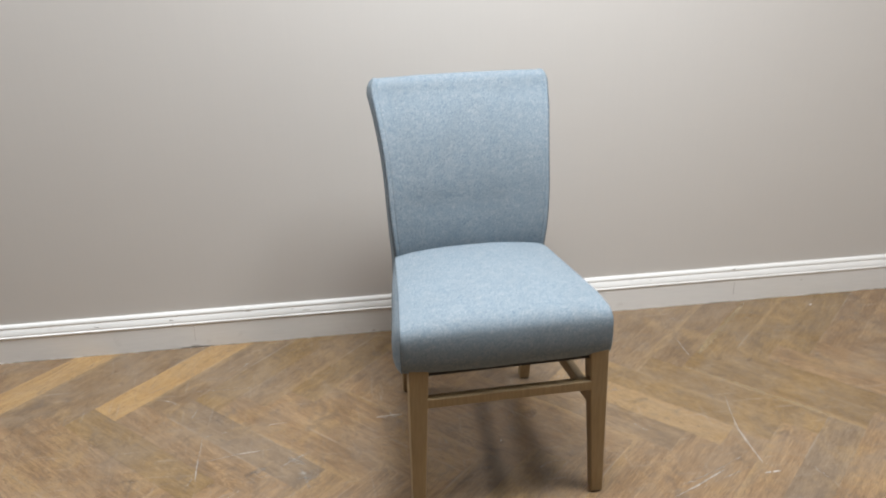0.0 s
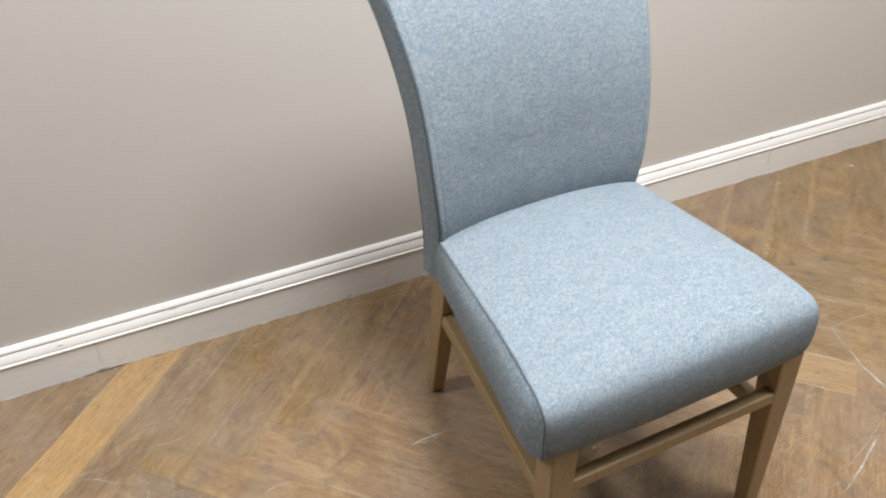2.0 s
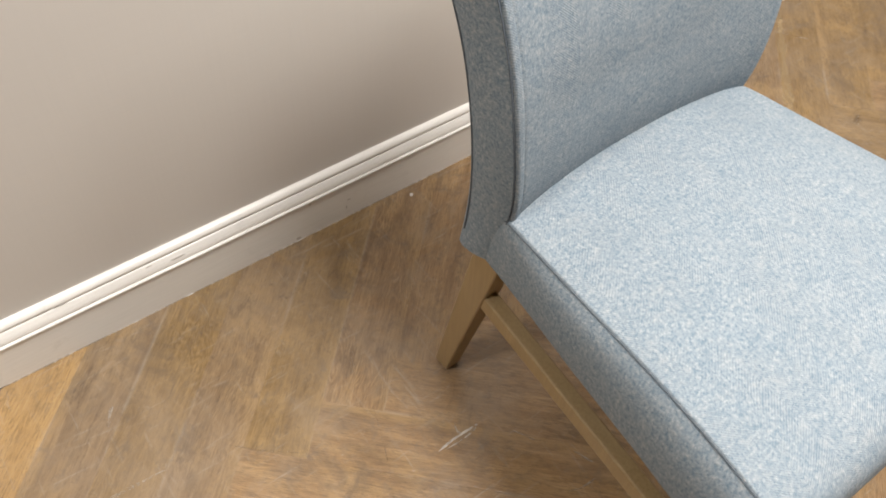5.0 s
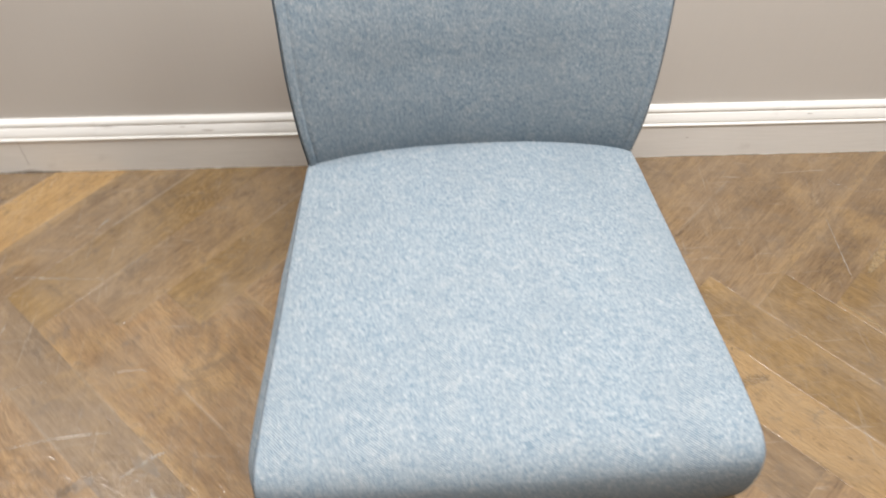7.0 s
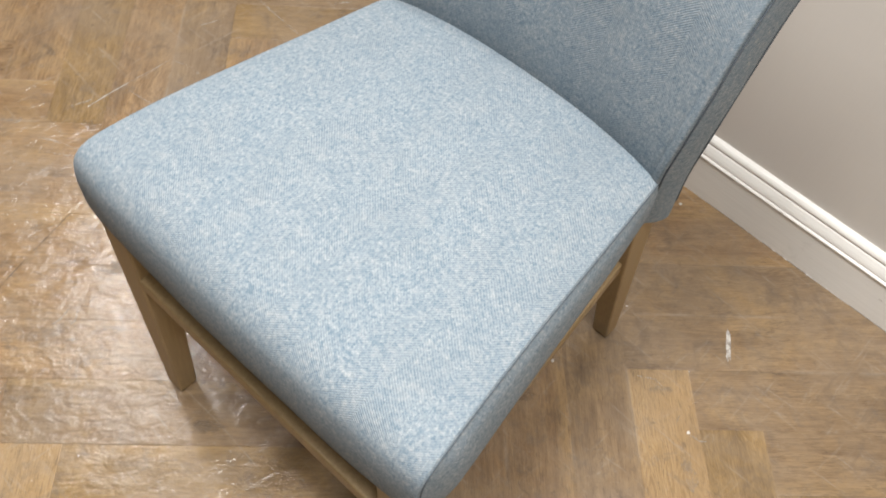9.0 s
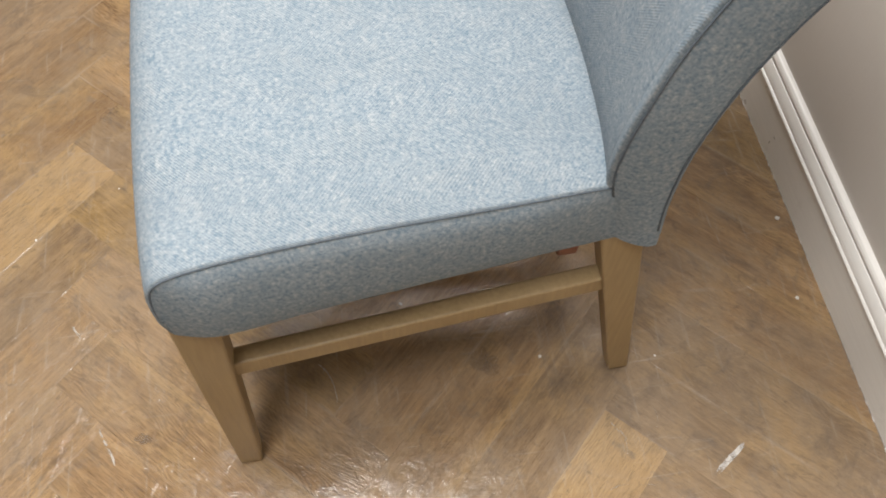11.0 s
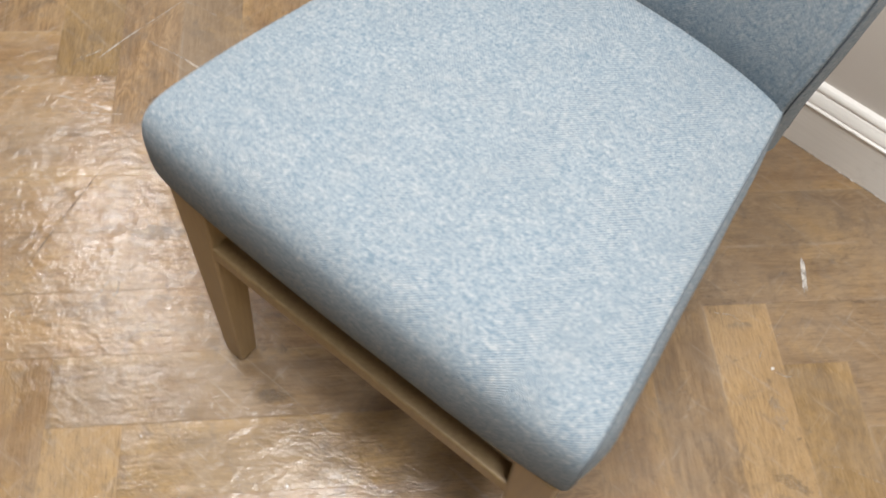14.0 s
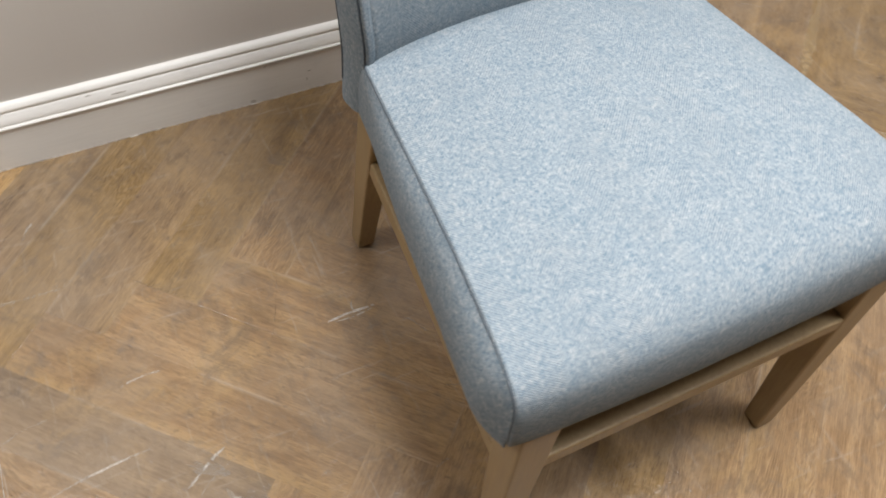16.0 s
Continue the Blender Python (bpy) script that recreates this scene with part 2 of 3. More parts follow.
def plain(name, colour, rough, scale=30.0, vary=0.25):
    m, t, b = material(name, rough, colour)
    co = t.nodes.new("ShaderNodeTexCoord").outputs["Object"]
    n = noise_of(t, co, scale, 5.0, 0.6)
    lo, hi = (tuple(v * k for v in colour) for k in (1 - vary, 1 + vary))
    t.links.new(ramp(t, n, (0.3, lo), (0.7, hi)), b.inputs["Base Color"])
    relief(t, b, n, 0.1, 0.0005)
    return m


FABRIC = make_fabric("blue_grey_wool", 1.0)
FABRIC_SIDE = make_fabric("blue_grey_wool_cross_grain", 0.22)
LEG_WOOD = make_leg_wood()
BROWN = ((0.150, 0.0920, 0.0478), (0.264, 0.164, 0.0850), (0.368, 0.243, 0.130))
OAK = make_oak("brown_oak", *BROWN)
OAK_PALE = make_oak("pale_oak", (0.262, 0.165, 0.078), (0.338, 0.220, 0.108), (0.400, 0.272, 0.140), False, 0.6, 0.1)
OAK_GOLD = make_oak("golden_oak", (0.29, 0.17, 0.068), (0.40, 0.248, 0.104), (0.48, 0.315, 0.142), False, 0.45, 0.1)
OAK_DARK = make_oak("dark_oak", (0.135, 0.088, 0.050), (0.225, 0.148, 0.082), (0.305, 0.208, 0.118), False, 1.0, 0.15)
OAK_TAN = make_oak("tan_oak", (0.148, 0.091, 0.040), (0.230, 0.146, 0.064), (0.306, 0.200, 0.092), False, 0.9, 0.1)
OAK_GREY = make_oak("grey_oak", (0.134, 0.091, 0.055), (0.208, 0.146, 0.092), (0.290, 0.210, 0.136), False, 1.0, 0.1)
OAK_FAR = make_oak("brown_oak_far", *BROWN, True)
WALL = make_wall()
TRIM = make_trim()
CEILING = plain("ceiling_white", (0.62, 0.61, 0.60), 0.8, 8.0, 0.04)
GROUT = plain("subfloor_dark", (0.05, 0.035, 0.025), 0.8)
RUBBER = plain("black_glide", (0.02, 0.018, 0.016), 0.6)
DUST = plain("black_dust_cloth", (0.03, 0.028, 0.027), 0.95, 200.0)
BLOCK = plain("red_brown_block", (0.16, 0.055, 0.03), 0.5, 60.0)
CHALK = plain("white_scuff", (0.62, 0.58, 0.53), 0.7, 300.0, 0.3)
CHIP = plain("paint_chip_grey", (0.50, 0.46, 0.42), 0.7, 200.0, 0.3)
# Darker than the wool: its colour holds the shade in the seam creases.
SEAM_SHADE = plain("seam_crease_shade", (0.085, 0.102, 0.120), 0.95, 400.0, 0.2)

# ---- mesh helpers ----


def part(name, bm, mat, parent=None, label="", smooth=False):
    me = bpy.data.meshes.new(name)
    bmesh.ops.recalc_face_normals(bm, faces=bm.faces)
    bm.to_mesh(me)
    bm.free()
    me.materials.append(mat)
    if smooth:
        me.polygons.foreach_set("use_smooth", [True] * len(me.polygons))
    ob = new(name, me)
    ob.parent = parent
    if label:
        tagged(ob, label)
    return ob


def box(lo, hi, bevel=0.0, steps=2):
    bm = bmesh.new()
    size = [h - l for l, h in zip(lo, hi)]
    mid = [(h + l) / 2 for l, h in zip(lo, hi)]
    bmesh.ops.create_cube(bm, size=1, matrix=Matrix.Translation(mid) @ Matrix.Diagonal((*size, 1)))
    if bevel:
        bmesh.ops.bevel(bm, geom=bm.edges[:], offset=bevel, segments=steps, profile=0.5, affect="EDGES")
    return bm


def sheet(rows, closed=False):
    bm = bmesh.new()
    vs = [[bm.verts.new(p) for p in row] for row in rows]
    n = len(rows[0])
    for a, b in zip(vs, vs[1:]):
        for j in range(n if closed else n - 1):
            q = (a[j], a[(j + 1) % n], b[(j + 1) % n], b[j])
            bm.faces.new(q)
    bmesh.ops.remove_doubles(bm, verts=bm.verts[:], dist=1e-5)
    return bm


def smoothed(points, per=4):
    """Catmull-Rom through rows of numbers."""
    p = [np.array(q, float) for q in points]
    p = [2 * p[0] - p[1], *p, 2 * p[-1] - p[-2]]
    out = []
    for a, b, c, d in zip(p, p[1:], p[2:], p[3:]):
        for k in range(per):
            s = k / per
            out.append(0.5 * (2 * b + (c - a) * s + (2 * a - 5 * b + 4 * c - d) * s * s + (3 * b - a - 3 * c + d) * s ** 3))
    out.append(p[-2])
    return out


def tube(path, radius, sides=8):
    rows = []
    for i, p in enumerate(path):
        d = (Vector(path[min(i + 1, len(path) - 1)]) - Vector(path[max(i - 1, 0)])).normalized()
        a = d.orthogonal() if abs(d.x) > 0.9 else d.cross(Vector((1, 0, 0)))
        a.normalize()
        c = d.cross(a)
        rows.append([Vector(p) + radius * (math.cos(k * math.tau / sides) * a + math.sin(k * math.tau / sides) * c) for k in range(sides)])
    bm = sheet(rows, True)
    bmesh.ops.holes_fill(bm, edges=bm.edges[:], sides=sides)
    return bm


def tapered(lo_centre, lo_size, hi_centre, hi_size, bevel=0.003):
    bm = bmesh.new()
    ring = []
    for (cx, cy, cz), (sx, sy) in ((lo_centre, lo_size), (hi_centre, hi_size)):
        ring.append([bm.verts.new((cx + a * sx / 2, cy + b * sy / 2, cz)) for a, b in ((-1, -1), (1, -1), (1, 1), (-1, 1))])
    bm.faces.new(ring[0][::-1])
    bm.faces.new(ring[1])
    for k in range(4):
        bm.faces.new((ring[0][k], ring[0][(k + 1) % 4], ring[1][(k + 1) % 4], ring[1][k]))
    bmesh.ops.bevel(bm, geom=bm.edges[:], offset=bevel, segments=3, profile=0.5, affect="EDGES")
    return bm


# ---- the room ----
WEST, EAST, SOUTH, NORTH, HIGH = -5.4, 2.543, -7.2, 0.018, 2.5
THICK = 0.12


def wall(name, lo, hi, label):
    ob = part(name, box(lo, hi), WALL)
    return tagged(ob, label, "wall", kind="structure")


PAPER = "greige wall with a fine linen-like weave above a white skirting"
wall("wall_north", (WEST - THICK, NORTH, -0.02), (EAST + 0.018 + THICK, NORTH + THICK, HIGH), PAPER)
wall("wall_east", (EAST + 0.018, SOUTH, -0.02), (EAST + 0.018 + THICK, NORTH - 0.0005, HIGH), PAPER)
# West and south walls are unseen, set far out to weaken bounce light.
wall("wall_west", (WEST - THICK, SOUTH, -0.02), (WEST, NORTH - 0.0005, HIGH), PAPER)
wall("wall_south", (WEST - THICK, SOUTH - THICK, -0.02), (EAST + 0.018 + THICK, SOUTH - 0.0005, HIGH), PAPER)
tagged(part("ceiling", box((WEST - THICK, SOUTH - THICK, HIGH + 0.001), (EAST + 0.018 + THICK, NORTH + THICK, HIGH + 0.1)), CEILING),
       "plain white painted ceiling over the room", "ceiling", kind="structure")
floor = tagged(part("floor", box((WEST - THICK, SOUTH - THICK, -0.06), (EAST + 0.018 + THICK, NORTH + THICK, -0.0205)), GROUT),
               "worn brown oak herringbone parquet floor", "floor", kind="structure")

# skirting: flat board, proud bead, ogee band, groove, rounded top bead (depth from the wall, height)
SKIRT = ((0.0, -0.02), (0.018, -0.02), (0.018, 0.0820), (0.0186, 0.0826), (0.0204, 0.0834), (0.0212, 0.0850), (0.0208, 0.0868), (0.0192, 0.0880), (0.0176, 0.0886),
         (0.0174, 0.0896), (0.0178, 0.0904), (0.0178, 0.0925), (0.0166, 0.0965), (0.0148, 0.1005), (0.0128, 0.1040), (0.0112, 0.1066), (0.0097, 0.1073), (0.0096, 0.1095), (0.0100, 0.1102),
         (0.0110, 0.1118), (0.0110, 0.1138), (0.0098, 0.1168), (0.0074, 0.1195), (0.0040, 0.1212), (0.0, 0.1218))


def skirting(name, start, end, inward, mitre):
    a, b, n = Vector(start), Vector(end), Vector(inward)
    along = (b - a).normalized()
    steps = 60
    rows = []
    for i in range(steps + 1):
        s = i / steps
        row = []
        for d, z in SKIRT:
            p = a.lerp(b, s) + n * d
            p -= along * d * mitre[1] * (1 if i == steps else 0) - along * d * mitre[0] * (1 if i == 0 else 0)
            lump = 0.0004 * noise.noise(Vector((p.x * 9, p.y * 9, z * 40)))
            row.append(p + n * (lump if d > 0 else 0) + Vector((0, 0, z)))
        rows.append(row)
    bm = sheet(rows)
    ob = part(name, bm, TRIM, smooth=False)
    return tagged(ob, "white glossy moulded skirting board with small chips and scuffs", "skirting board", kind="structure")


skirting("baseboard_north", (WEST, NORTH, 0), (EAST + 0.018, NORTH, 0), (0, -1, 0), (0, 1))
skirting("baseboard_east", (EAST + 0.018, NORTH, 0), (EAST + 0.018, SOUTH, 0), (-1, 0, 0), (1, 0))

# ---- the chair ----
chair = tagged(new("dining_chair"), "pale blue-grey wool upholstered dining chair on limed oak legs", "chair")
chair.matrix_world = pose(0.861, -0.585, 0, 0, 0, 1.9)

UROWS = [-1, -0.997, -0.99, -0.98, -0.967, -0.957, -0.95, -0.943, -0.92, -0.88, -0.8, -0.68, -0.52, -0.34, -0.17, 0]
UROWS = UROWS + [-u for u in UROWS[-2::-1]]


SEAT_SHIFT, BACK_SHIFT = -0.0100, -0.009


def cover(stations, pinch, groove, ridge, droop, bend, full, shift):
    """A stretched cloth: rows of y, z, half width, crown; the cloth swells along the profile's normal, droops towards its edges and is pulled in at its seams."""
    rows = []
    for i, (y, z, w, c) in enumerate(stations):
        y0, z0 = stations[max(i - 1, 0)][:2]
        y1, z1 = stations[min(i + 1, len(stations) - 1)][:2]
        n = Vector((0, -(z1 - z0), y1 - y0)).normalized()
        row = []
        for u in UROWS:
            e = 1 - abs(u)
            swell = c * (1 - abs(u) ** full) - droop * abs(u) ** bend
            k = min(1.0, e / 0.012)
            swell += 0.0012 * (math.sqrt(max(0.0, 1 - (1 - k) ** 2)) - 1)
            swell -= pinch if e < 0.003 else 0
            swell -= groove if 0.945 < abs(u) < 0.955 else 0
            swell += ridge if 0.957 <= abs(u) <= 0.99 else 0
            ripple = 0.0009 * noise.noise(Vector((u * 3.1, y * 14, z * 14)))
            row.append(Vector((u * w + shift, y, z)) + n * (swell + ripple))
        rows.append(row)
    return rows


def make_seat():
    prof = smoothed([(0.205, 0.456, 0.1840, 0.010), (0.168, 0.467, 0.1880, 0.011), (0.140, 0.4755, 0.1925, 0.0135), (0.08, 0.4808, 0.1985, 0.0182), (0.0, 0.4875, 0.2060, 0.0195),
                     (-0.08, 0.4940, 0.2135, 0.0180), (-0.15, 0.4980, 0.2210, 0.0148), (-0.205, 0.4970, 0.2270, 0.0120), (-0.234, 0.4925, 0.2300, 0.0095),
                     (-0.250, 0.481, 0.2310, 0.0075), (-0.2565, 0.462, 0.2315, 0.006), (-0.2580, 0.434, 0.2320, 0.006), (-0.2570, 0.405, 0.2308, 0.005),
                     (-0.2515, 0.387, 0.2270, 0.003), (-0.241, 0.381, 0.2190, 0.0)])
    # the profile runs from the back to the front, so that its normal points up and out
    prof = [tuple(p) for p in prof[::-1]]
    rows = cover(prof, 0.0022, 0.0, 0.0, 0.0035, 8, 2.3, SEAT_SHIFT)
    seat = part("seat", sheet(rows), FABRIC, chair, "domed seat cushion in blue-grey wool twill", True)
    for side in (-1, 1):
        cols = []
        for (y, z, w, c), row in zip(prof, rows):
            top = row[-1] if side > 0 else row[0]
            # the boxed side stands out below the seam, less towards the front corner
            full = min(1.0, max(0.0, (y + 0.262) / 0.06))
            full = full * full * (3 - 2 * full)
            flat = min(1.0, max(0.0, (0.19 - y) / 0.12))
            more = 0.004 * min(1.0, max(0.0, (0.14 - y) / 0.14)) if side < 0 else 0.0
            half = 0.2285 + (0.2105 + 0.6 * more - 0.130 * y - 0.2285) * full
            low = Vector((SEAT_SHIFT + side * half, max(y, -0.248), 0.379 + 0.009 * (1 - full) - 0.055 * max(y, -0.10) * full))
            col = []
            for j in range(11):
                s = j / 10
                p = Vector(top).lerp(low, s) if z > 0.384 else Vector(top)
                if z > 0.384:
                    p.x += side * (0.002 + (0.0055 + more) * full * flat) * math.sin(math.pi * s ** 0.8) ** 0.7 if 0 < s < 1 else 0
                    p.x += side * 0.0008 * noise.noise(Vector((y * 16, p.z * 20, side)))
                col.append(p)
            cols.append(col)
        part("side_panel", sheet(cols), FABRIC_SIDE, seat, "blue-grey wool side panel of the seat", True)
        path = [Vector(r[-1] if side > 0 else r[0]) for r in rows]
        part("seam", tube(path[7:], 0.0010, 6), SEAM_SHADE, seat, "stitched seam along the seat edge, dark as its crease shade", True)
    bm = box((-0.205, -0.245, 0.372), (0.205, 0.20, 0.384), 0.002, 1)
    for v in bm.verts:
        v.co.x *= 1.0 - 0.2 * (v.co.y + 0.245) / 0.45
    part("dust_cover", bm, DUST, seat, "black dust cloth under the seat")


BACK_F = [(0.170, 0.372, 0.1885), (0.1455, 0.470, 0.1905), (0.1410, 0.530, 0.1955), (0.1480, 0.600, 0.2000), (0.163, 0.670, 0.2020), (0.190, 0.745, 0.2065),
          (0.226, 0.808, 0.2140), (0.266, 0.858, 0.2205)]
BACK_R = [(0.222, 0.363, 0.1865), (0.215, 0.440, 0.1865), (0.212, 0.515, 0.1915), (0.221, 0.595, 0.1950), (0.239, 0.660, 0.1970), (0.266, 0.730, 0.2030),
          (0.297, 0.790, 0.2110), (0.329, 0.839, 0.2200)]


def make_back():
    f, r = smoothed(BACK_F, 5), smoothed(BACK_R, 5)
    a, b = f[-1], r[-1]
    mid, arm = (a + b) / 2, (b - a) / 2
    out = Vector((0, 0.45, 0.89))
    arc = []
    for k in range(1, 12):
        th = math.pi * k / 12
        cs, sn = math.cos(th), math.sin(th)
        # a squarish roll over the top edge
        cs, sn = math.copysign(abs(cs) ** 0.75, cs), sn ** 0.75
        q = mid - arm * cs
        arc.append(np.array((q[0] + out.y * sn * 0.037, q[1] + out.z * sn * 0.037, a[2] - 0.010 * sn ** 2)))
    # hollow across the front, flat at the rolled top
    hollow = lambda i: 0.003 - 0.0185 * min(1.0, (len(f) - 1 - i) / 20)
    loop = [(*p, hollow(i)) for i, p in enumerate(f)] + [(*p, 0.003) for p in arc] + [(*p, 0.004) for p in r[::-1]]
    loop = [tuple(float(v) for v in p) for p in loop]
    rows = cover(loop, 0.002, 0.0010, 0.0012, 0.0, 6, 2.3, BACK_SHIFT)
    # the rear edge stands out a little, more on one side
    for i, row in enumerate(rows):
        late = min(1.0, max(0.0, (i - len(f) + 1) / (len(arc) + 1)))
        for u, v in zip(UROWS, row):
            v.x += late * (0.0129 * max(0.0, u) ** 3 - 0.0060 * max(0.0, -u) ** 3)
            v.y -= late * 0.0074 * max(0.0, u) ** 3
    back = part("backrest", sheet(rows), FABRIC, chair, "tall backrest flaring to a rolled top", True)
    n = len(f)
    for side in (-1, 1):
        edge = [Vector(q[-1] if side > 0 else q[0]) for q in rows]
        cols = []
        half = len(arc) // 2
        for i in range(n + half):
            p, q = edge[i], edge[-1 - i]
            col = []
            for j in range(8):
                s = j / 7
                v = p.lerp(q, s)
                v.x += side * 0.0040 * math.sin(math.pi * s) ** 0.6
                v.x += side * 0.0007 * noise.noise(Vector((v.y * 15, v.z * 15, side * 3)))
                col.append(v)
            cols.append(col)
        part("side_panel", sheet(cols), FABRIC_SIDE, back, "narrow wool side band of the backrest", True)
        part("seam", tube([e + Vector((side * 0.0012, 0.0010, 0)) for e in edge[4:n - 1]], 0.0010, 6), SEAM_SHADE, back, "stitched seam of the side band, dark as its crease shade", True)
        part("rear_seam", tube([e + Vector((side * 0.0006, -0.0006, 0)) for e in edge[-n:-2]], 0.0010, 6), SEAM_SHADE, back, "stitched seam at the rear edge, dark as its crease shade", True)


def make_leg(x, lo, hi, lo_size, hi_size, name="leg"):
    leg = part(name, tapered((x * lo[0], lo[1], 0.004), lo_size, (x * hi[0] - 0.005, hi[1], 0.395), hi_size), LEG_WOOD, chair)
    part("foot_glide", box((x * lo[0] - 0.0105, lo[1] - 0.0105, 0.0), (x * lo[0] + 0.0105, lo[1] + 0.0105, 0.006), 0.0015, 1), RUBBER, leg, "small black glide under the leg")


def stretcher(a, b, wide, tall):
    bm = bmesh.new()
    a, b = Vector(a), Vector(b)
    d = (b - a).normalized()
    side = d.cross(Vector((0, 0, 1))).normalized()
    ring = []
    for p in (a, b):
        ring.append([bm.verts.new(p + side * i * wide / 2 + Vector((0, 0, k * tall / 2))) for i, k in ((-1, -1), (1, -1), (1, 1), (-1, 1))])
    bm.faces.new(ring[0][::-1])
    bm.faces.new(ring[1])
    for k in range(4):
        bm.faces.new((ring[0][k], ring[0][(k + 1) % 4], ring[1][(k + 1) % 4], ring[1][k]))
    bmesh.ops.bevel(bm, geom=bm.edges[:], offset=0.003, segments=3, profile=0.5, affect="EDGES")
    part("stretcher", bm, LEG_WOOD, chair, "oak rail between two legs")


make_seat()
make_back()
for x in (-1, 1):
    make_leg(x, (0.2125, -0.241), (0.200, -0.232), (0.028, 0.028), (0.043, 0.044))
    make_leg(x, (0.1695, 0.255), (0.1645, 0.178), (0.027, 0.028), (0.036, 0.048))
    stretcher((x * 0.2010 - 0.005, -0.225, 0.2525), (x * 0.1665 - 0.005, 0.200, 0.2545), 0.021, 0.029)
stretcher((-0.198, -0.243, 0.306), (0.191, -0.243, 0.306), 0.021, 0.024)
part("corner_block", box((0.150, 0.120, 0.342), (0.176, 0.141, 0.373), 0.002, 1), BLOCK, chair, "small red-brown block under the seat")

# ---- wear on the floor and the skirting ----


def scratch_paint(name, colour, lo, hi, scale=420.0, most=1.0):
    """Rubbed-on colour that covers the wood only in places."""
    m, t, b = material(name, 0.6, colour)
    co = t.nodes.new("ShaderNodeTexCoord").outputs["Object"]
    n = noise_of(t, co, scale, 5.0, 0.7)
    broad = noise_of(t, co, scale / 9, 3.0, 0.6)
    t.links.new(ramp(t, maths(t, "MULTIPLY_ADD", n, 0.5, maths(t, "MULTIPLY", broad, 0.5)), (lo, 0.0), (hi, most)), b.inputs["Alpha"])
    return m


def scuff(a, b, width, mat, seed, name="scuff", gaps=0.0, bend=0.004, label=""):
    """An uneven scratch on the floor, drawn out between two points."""
    rng = random.Random(seed)
    a, b = Vector((*a, 0)), Vector((*b, 0))
    d = b - a
    side = Vector((-d.y, d.x, 0)).normalized()
    n = max(8, int(d.length / 0.004))
    bm = bmesh.new()
    last = None
    drift, fat = 0.0, 0.7
    for i in range(n + 1):
        s = i / n
        drift += rng.uniform(-1, 1) * bend * 0.08
        fat = min(1.0, max(0.3, fat + rng.uniform(-0.2, 0.2)))
        mid = a + d * s + side * (drift + bend * math.sin(s * 3.0 + seed))
        w = width * fat * min(1.0, 6 * min(s, 1 - s) + 0.25) / 2
        here = [bm.verts.new(mid + side * k * w + Vector((0, 0, 0.0003 if k else 0.0004))) for k in (-1, 0, 1)]
        if last and rng.random() >= gaps * 0.4:
            for k in (0, 1):
                bm.faces.new((last[k], last[k + 1], here[k + 1], here[k]))
        last = here
    bmesh.ops.delete(bm, geom=[v for v in bm.verts if not v.link_faces], context="VERTS")
    if not bm.faces:
        bm.free()
        return
    part(name, bm, mat, floor, label)


FAINT = scratch_paint("faint_scratch", (0.45, 0.39, 0.32), 0.42, 0.70)
RUBBED = scratch_paint("rubbed_scratch", (0.50, 0.45, 0.39), 0.36, 0.62)
STREAK = scratch_paint("white_streak", (0.62, 0.59, 0.55), 0.36, 0.60, 900.0)
BRIGHT = scratch_paint("bright_scratch", (0.54, 0.49, 0.43), 0.34, 0.58)
CRACK = scratch_paint("dark_crack", (0.07, 0.052, 0.038), 0.40, 0.66)
GRIME = plain("old_grime", (0.22, 0.185, 0.15), 0.8, 200.0, 0.3)

scuff((1.158, -0.184), (1.191, -0.230), 0.0072, STREAK, 1, "paint_streak", 0.0, 0.001, "short white paint streak on the boards")
scuff((1.163, -0.186), (1.194, -0.227), 0.0030, STREAK, 2, "paint_streak", 0.1, 0.001, "short white paint streak on the boards")
scuff((1.555, -0.500), (1.522, -0.660), 0.0022, RUBBED, 3)
scuff((1.523, -0.630), (1.520, -0.800), 0.0042, BRIGHT, 4, bend=0.002)
scuff((1.508, -0.828), (1.548, -0.836), 0.0070, BRIGHT, 5, gaps=0.2)
scuff((1.480, -0.765), (1.285, -0.840), 0.0040, FAINT, 6)
scuff((1.494, -0.796), (1.290, -0.872), 0.0050, FAINT, 7, gaps=0.5)
scuff((1.532, -0.160), (1.540, -0.306), 0.0024, RUBBED, 8, bend=0.002)
scuff((1.600, -0.441), (1.715, -0.586), 0.0030, FAINT, 9, gaps=0.5)
scuff((1.262, -0.588), (1.285, -0.628), 0.0030, RUBBED, 10, gaps=0.4)
scuff((1.105, -0.347), (1.135, -0.339), 0.0018, RUBBED, 11, gaps=0.4)
scuff((1.112, -0.340), (1.152, -0.342), 0.0014, RUBBED, 12, gaps=0.3)
scuff((1.094, -0.291), (1.122, -0.291), 0.0012, FAINT, 13)
scuff((0.585, -0.456), (0.660, -0.444), 0.0042, BRIGHT, 14, gaps=0.25)
scuff((0.595, -0.459), (0.655, -0.450), 0.0026, RUBBED, 15, gaps=0.5)
scuff((0.702, -0.606), (0.746, -0.614), 0.0030, FAINT, 16)
scuff((0.078, -0.242), (0.250, -0.258), 0.0045, FAINT, 17, gaps=0.3)
scuff((0.206, -0.146), (0.229, -0.122), 0.0060, FAINT, 18)
scuff((0.291, -0.443), (0.350, -0.438), 0.0032, RUBBED, 19, gaps=0.4)
scuff((0.136, -0.742), (0.228, -0.688), 0.0026, RUBBED, 20, gaps=0.35)
scuff((0.110, -0.665), (0.115, -0.622), 0.0040, FAINT, 21)
